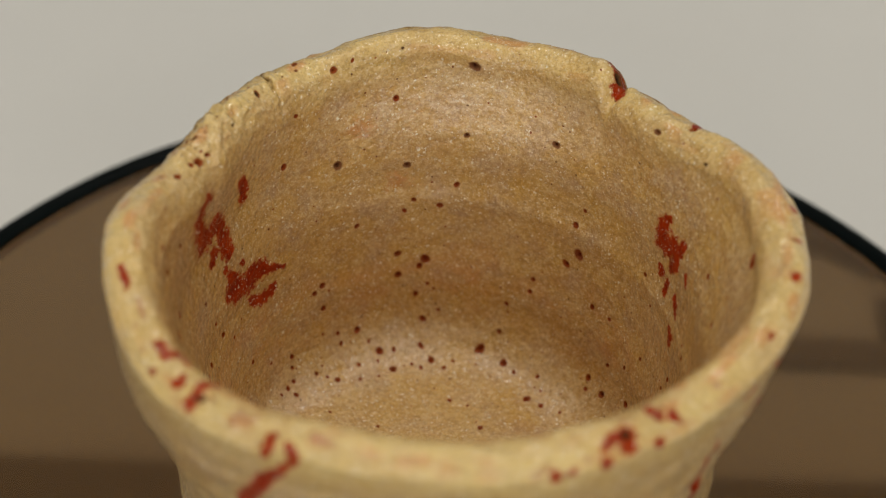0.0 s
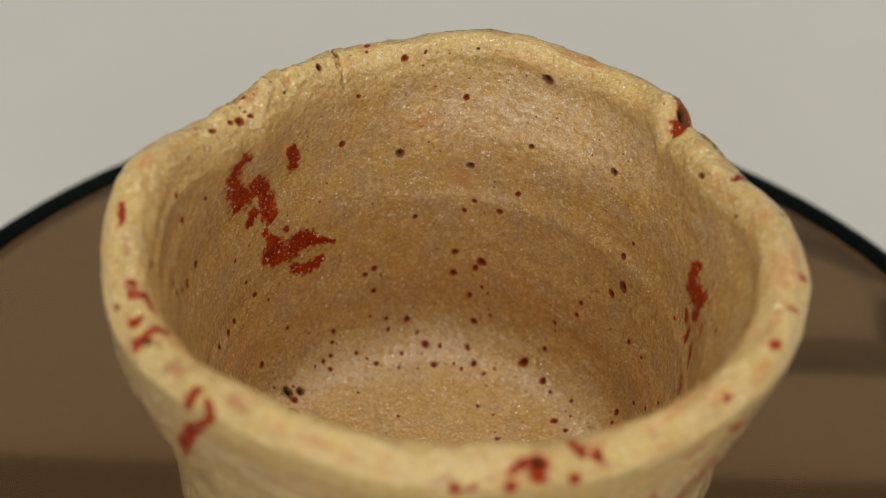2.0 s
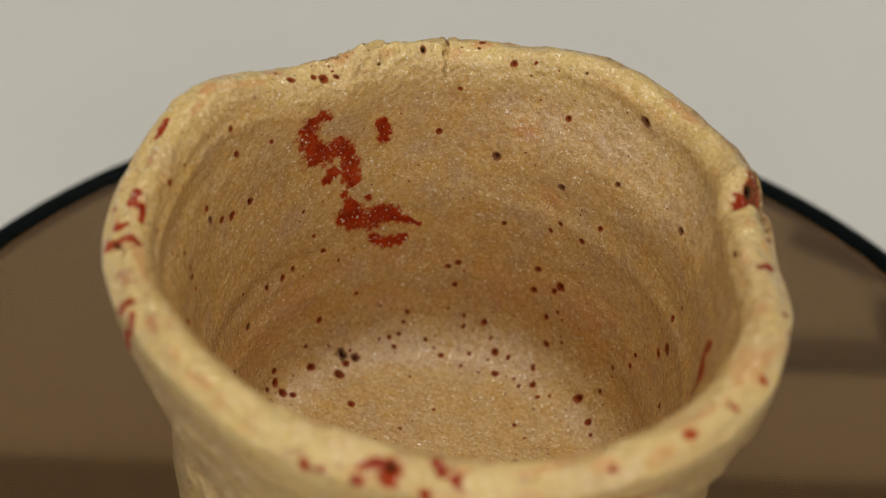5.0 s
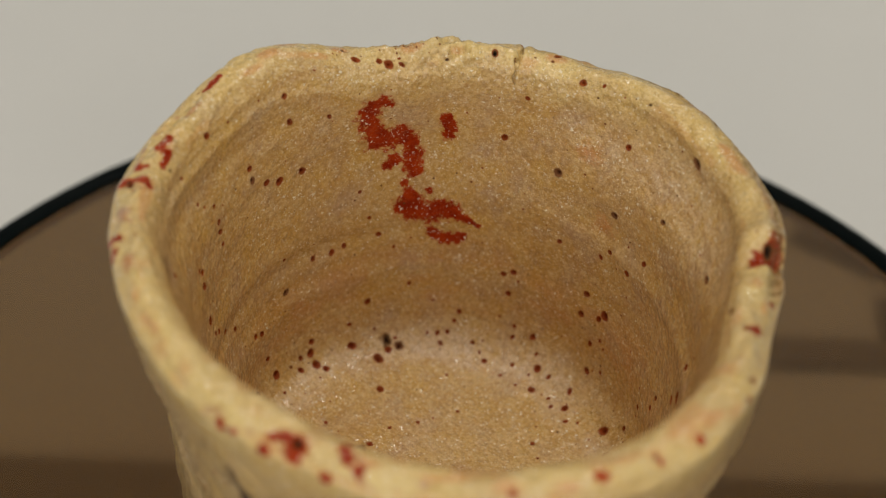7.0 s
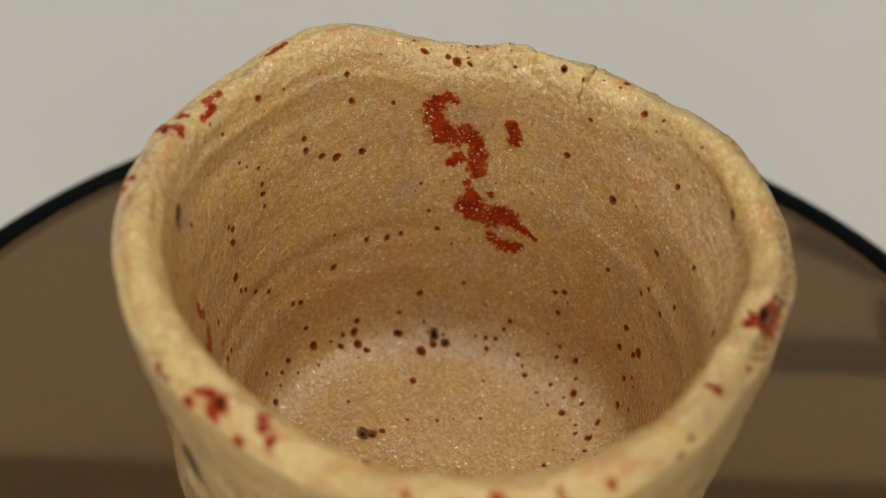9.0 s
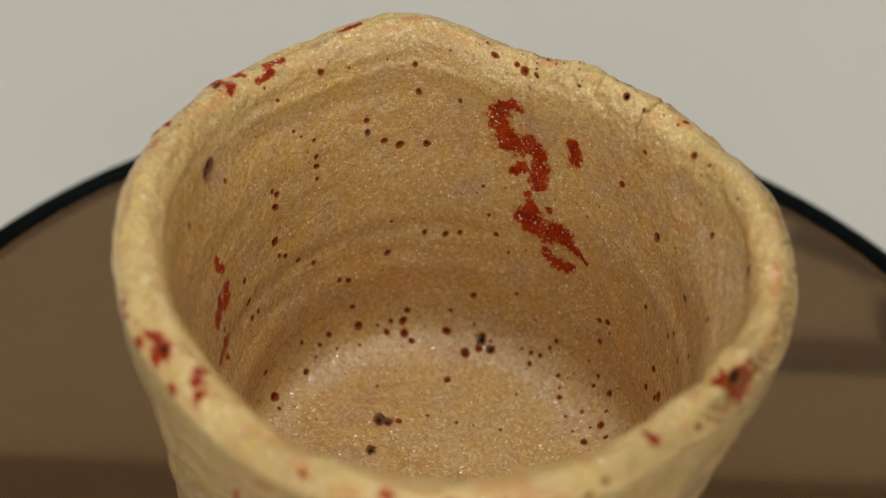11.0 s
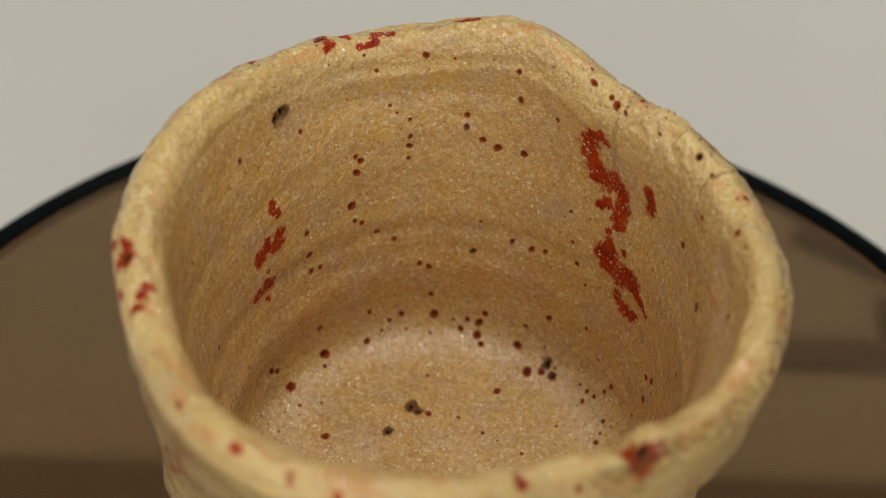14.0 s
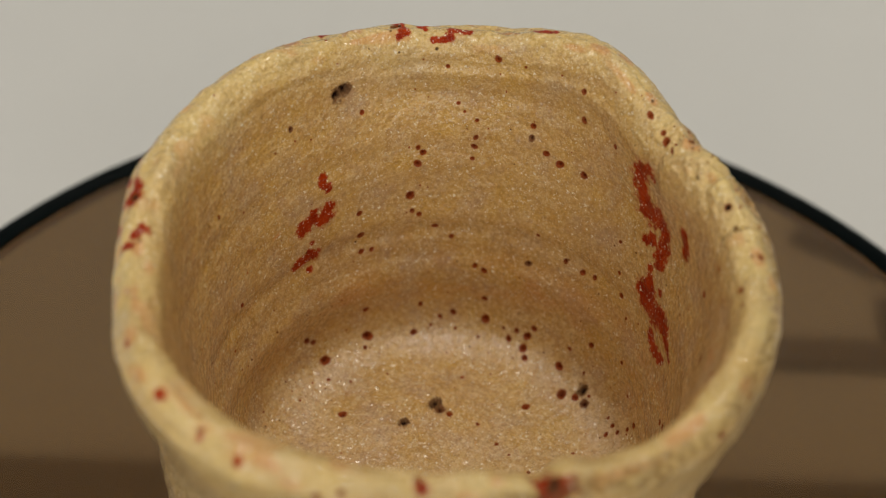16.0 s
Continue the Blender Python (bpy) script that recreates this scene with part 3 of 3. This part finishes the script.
    return pit, black, red, wash, blush_shade, np.maximum(burnt, 0.6 * crack), maroon, dent


def tea_cup():
    cup = new("tea_cup")
    cup.matrix_basis = pose(0, 0, DISC_Z)
    tagged(cup, "small handmade cream stoneware cup with red pinholes, on glass turntable", "cup")
    phi, R, Z, way = surface(1800, STEPS)
    u = (phi / TAU)[None, :] + 0 * R
    v = (way / way[-1])[:, None] + 0 * R
    pit, black, red, wash, blush_shade, burnt, maroon, dent = marks(phi, R, way)
    # hand-thrown unevenness
    fade = np.clip(R / 0.12, 0, 1)
    relief = (0.0030 * lattice(u, v, 14, 18, 3) + 0.0009 * lattice(u, v, 60, 60, 4) + 0.0003 * lattice(u, v, 240, 170, 5)) * fade
    crest = np.exp(-((way - 0.462) / 0.028) ** 2)[:, None]
    relief = relief + crest * (0.0042 * lattice(u, v, 44, 70, 51) + 0.0026 * lattice(u, v, 110, 110, 52) + 0.0010 * lattice(u, v, 320, 240, 53))
    chipped = crest * bump(phi, 145, 17)[None, :]
    relief = relief + chipped * (0.005 * lattice(u, v, 150, 120, 56) + 0.004 * lattice(u, v, 330, 240, 57))
    lean = 0.006 * np.sin(phi + 0.8)[None, :]
    for at, wide, high, middle, span in ((0.412, 0.006, 0.0022, 205, 42), (0.392, 0.008, -0.0016, 205, 45), (0.436, 0.005, -0.0012, 100, 26), (0.300, 0.010, 0.0022, 60, 80),
                                         (0.262, 0.009, -0.0026, 230, 90), (0.222, 0.012, 0.0028, 240, 90), (0.345, 0.010, -0.0020, 250, 60)):
        relief = relief + high * np.exp(-((way[:, None] + lean - at) / wide) ** 2) * bump(phi, middle, span)[None, :]
    rough_out = np.clip((way - 0.50) / 0.03, 0, 1)[:, None]
    relief = relief + rough_out * (0.005 * lattice(u, v, 36, 40, 54) + 0.002 * lattice(u, v, 130, 110, 55))
    G = np.stack([R * np.cos(phi), R * np.sin(phi), Z], -1)
    du = np.roll(G, -1, 1) - np.roll(G, 1, 1)
    dv = np.gradient(G, axis=0)
    N = np.cross(du, dv)
    N /= np.linalg.norm(N, axis=-1, keepdims=True) + 1e-12
    N[:2] = (0, 0, 1)
    N *= np.sign(N[40, 0, 2])
    G = G + N * (relief - dent)[..., None]
    me = grid_mesh("bowl", G[..., 0] * UNIT, G[..., 1] * UNIT, (G[..., 2] + 1.31) * UNIT)
    me.materials.append(GLAZE)
    for name, field in (("pit", pit), ("black", black), ("red", red), ("wash", wash), ("blush_shade", blush_shade), ("burnt", burnt), ("maroon", maroon)):
        me.attributes.new(name, "FLOAT", "POINT").data.foreach_set("value", field.astype(np.float32).ravel())
    rim_way = way[sum(STEPS[:16])]
    tone = np.clip(1 - np.abs(way - rim_way - 0.01)[:, None] / 0.06 + 0.5 * lattice(u, v, 30, 30, 9), 0, 1) + 0 * R
    tone = np.maximum(tone, np.clip((way - rim_way)[:, None] / 0.05, 0, 1) * (0.3 + 0.5 * lattice(u, v, 40, 40, 8)))
    tone = np.maximum(tone, soft((lattice(u, v, 5, 14, 61) + 0.1) * 2.5) * 0.22 * (way < 0.13)[:, None])
    tone = tone * (0.82 + 0.5 * lattice(u, v, 90, 70, 62))
    me.attributes.new("tone", "FLOAT", "POINT").data.foreach_set("value", tone.astype(np.float32).ravel())
    # first term: sheen painted as a pale ring at the floor's corner; the rest is paler glaze
    pale = np.clip(np.exp(-((way - 0.150) / 0.022) ** 2)[:, None] * (0.6 + 0.9 * lattice(u, v, 26, 40, 12)) + 0.5 * lattice(u, v, 20, 16, 13)
                   + 0.55 * np.exp(-((way - 0.385) / 0.05) ** 2)[:, None] * bump(phi, 88, 40)[None, :]
                   + 0.9 * chipped + (0.15 + 0.8 * lattice(u, v, 9, 26, 15)) * (way < 0.16)[:, None]
                   + np.clip((way - 0.50) / 0.03, 0, 1)[:, None] * (0.6 + 0.8 * lattice(u, v, 40, 24, 14)), 0, 1)
    me.attributes.new("pale", "FLOAT", "POINT").data.foreach_set("value", pale.astype(np.float32).ravel())
    bowl = new("bowl", me)
    bowl.parent = cup
    part("foot_ring", lathe([(0.026, 0.006), (0.0385, 0.006), (0.0375, 0.001), (0.0365, 0.0), (0.029, 0.0), (0.027, 0.002)], 96), GLAZE, cup, "unglazed turned foot", True)
    return cup


CUP = tea_cup()


def motions():
    """The turntable and the cup on it turn clockwise, seen from above, at an even pace."""
    for thing in (CUP, TABLE_DISC):
        walk(thing, [(t, pose(0, 0, DISC_Z, 0, 0, -7.915 * t)) for t in range(0, 17, 1)])


motions()
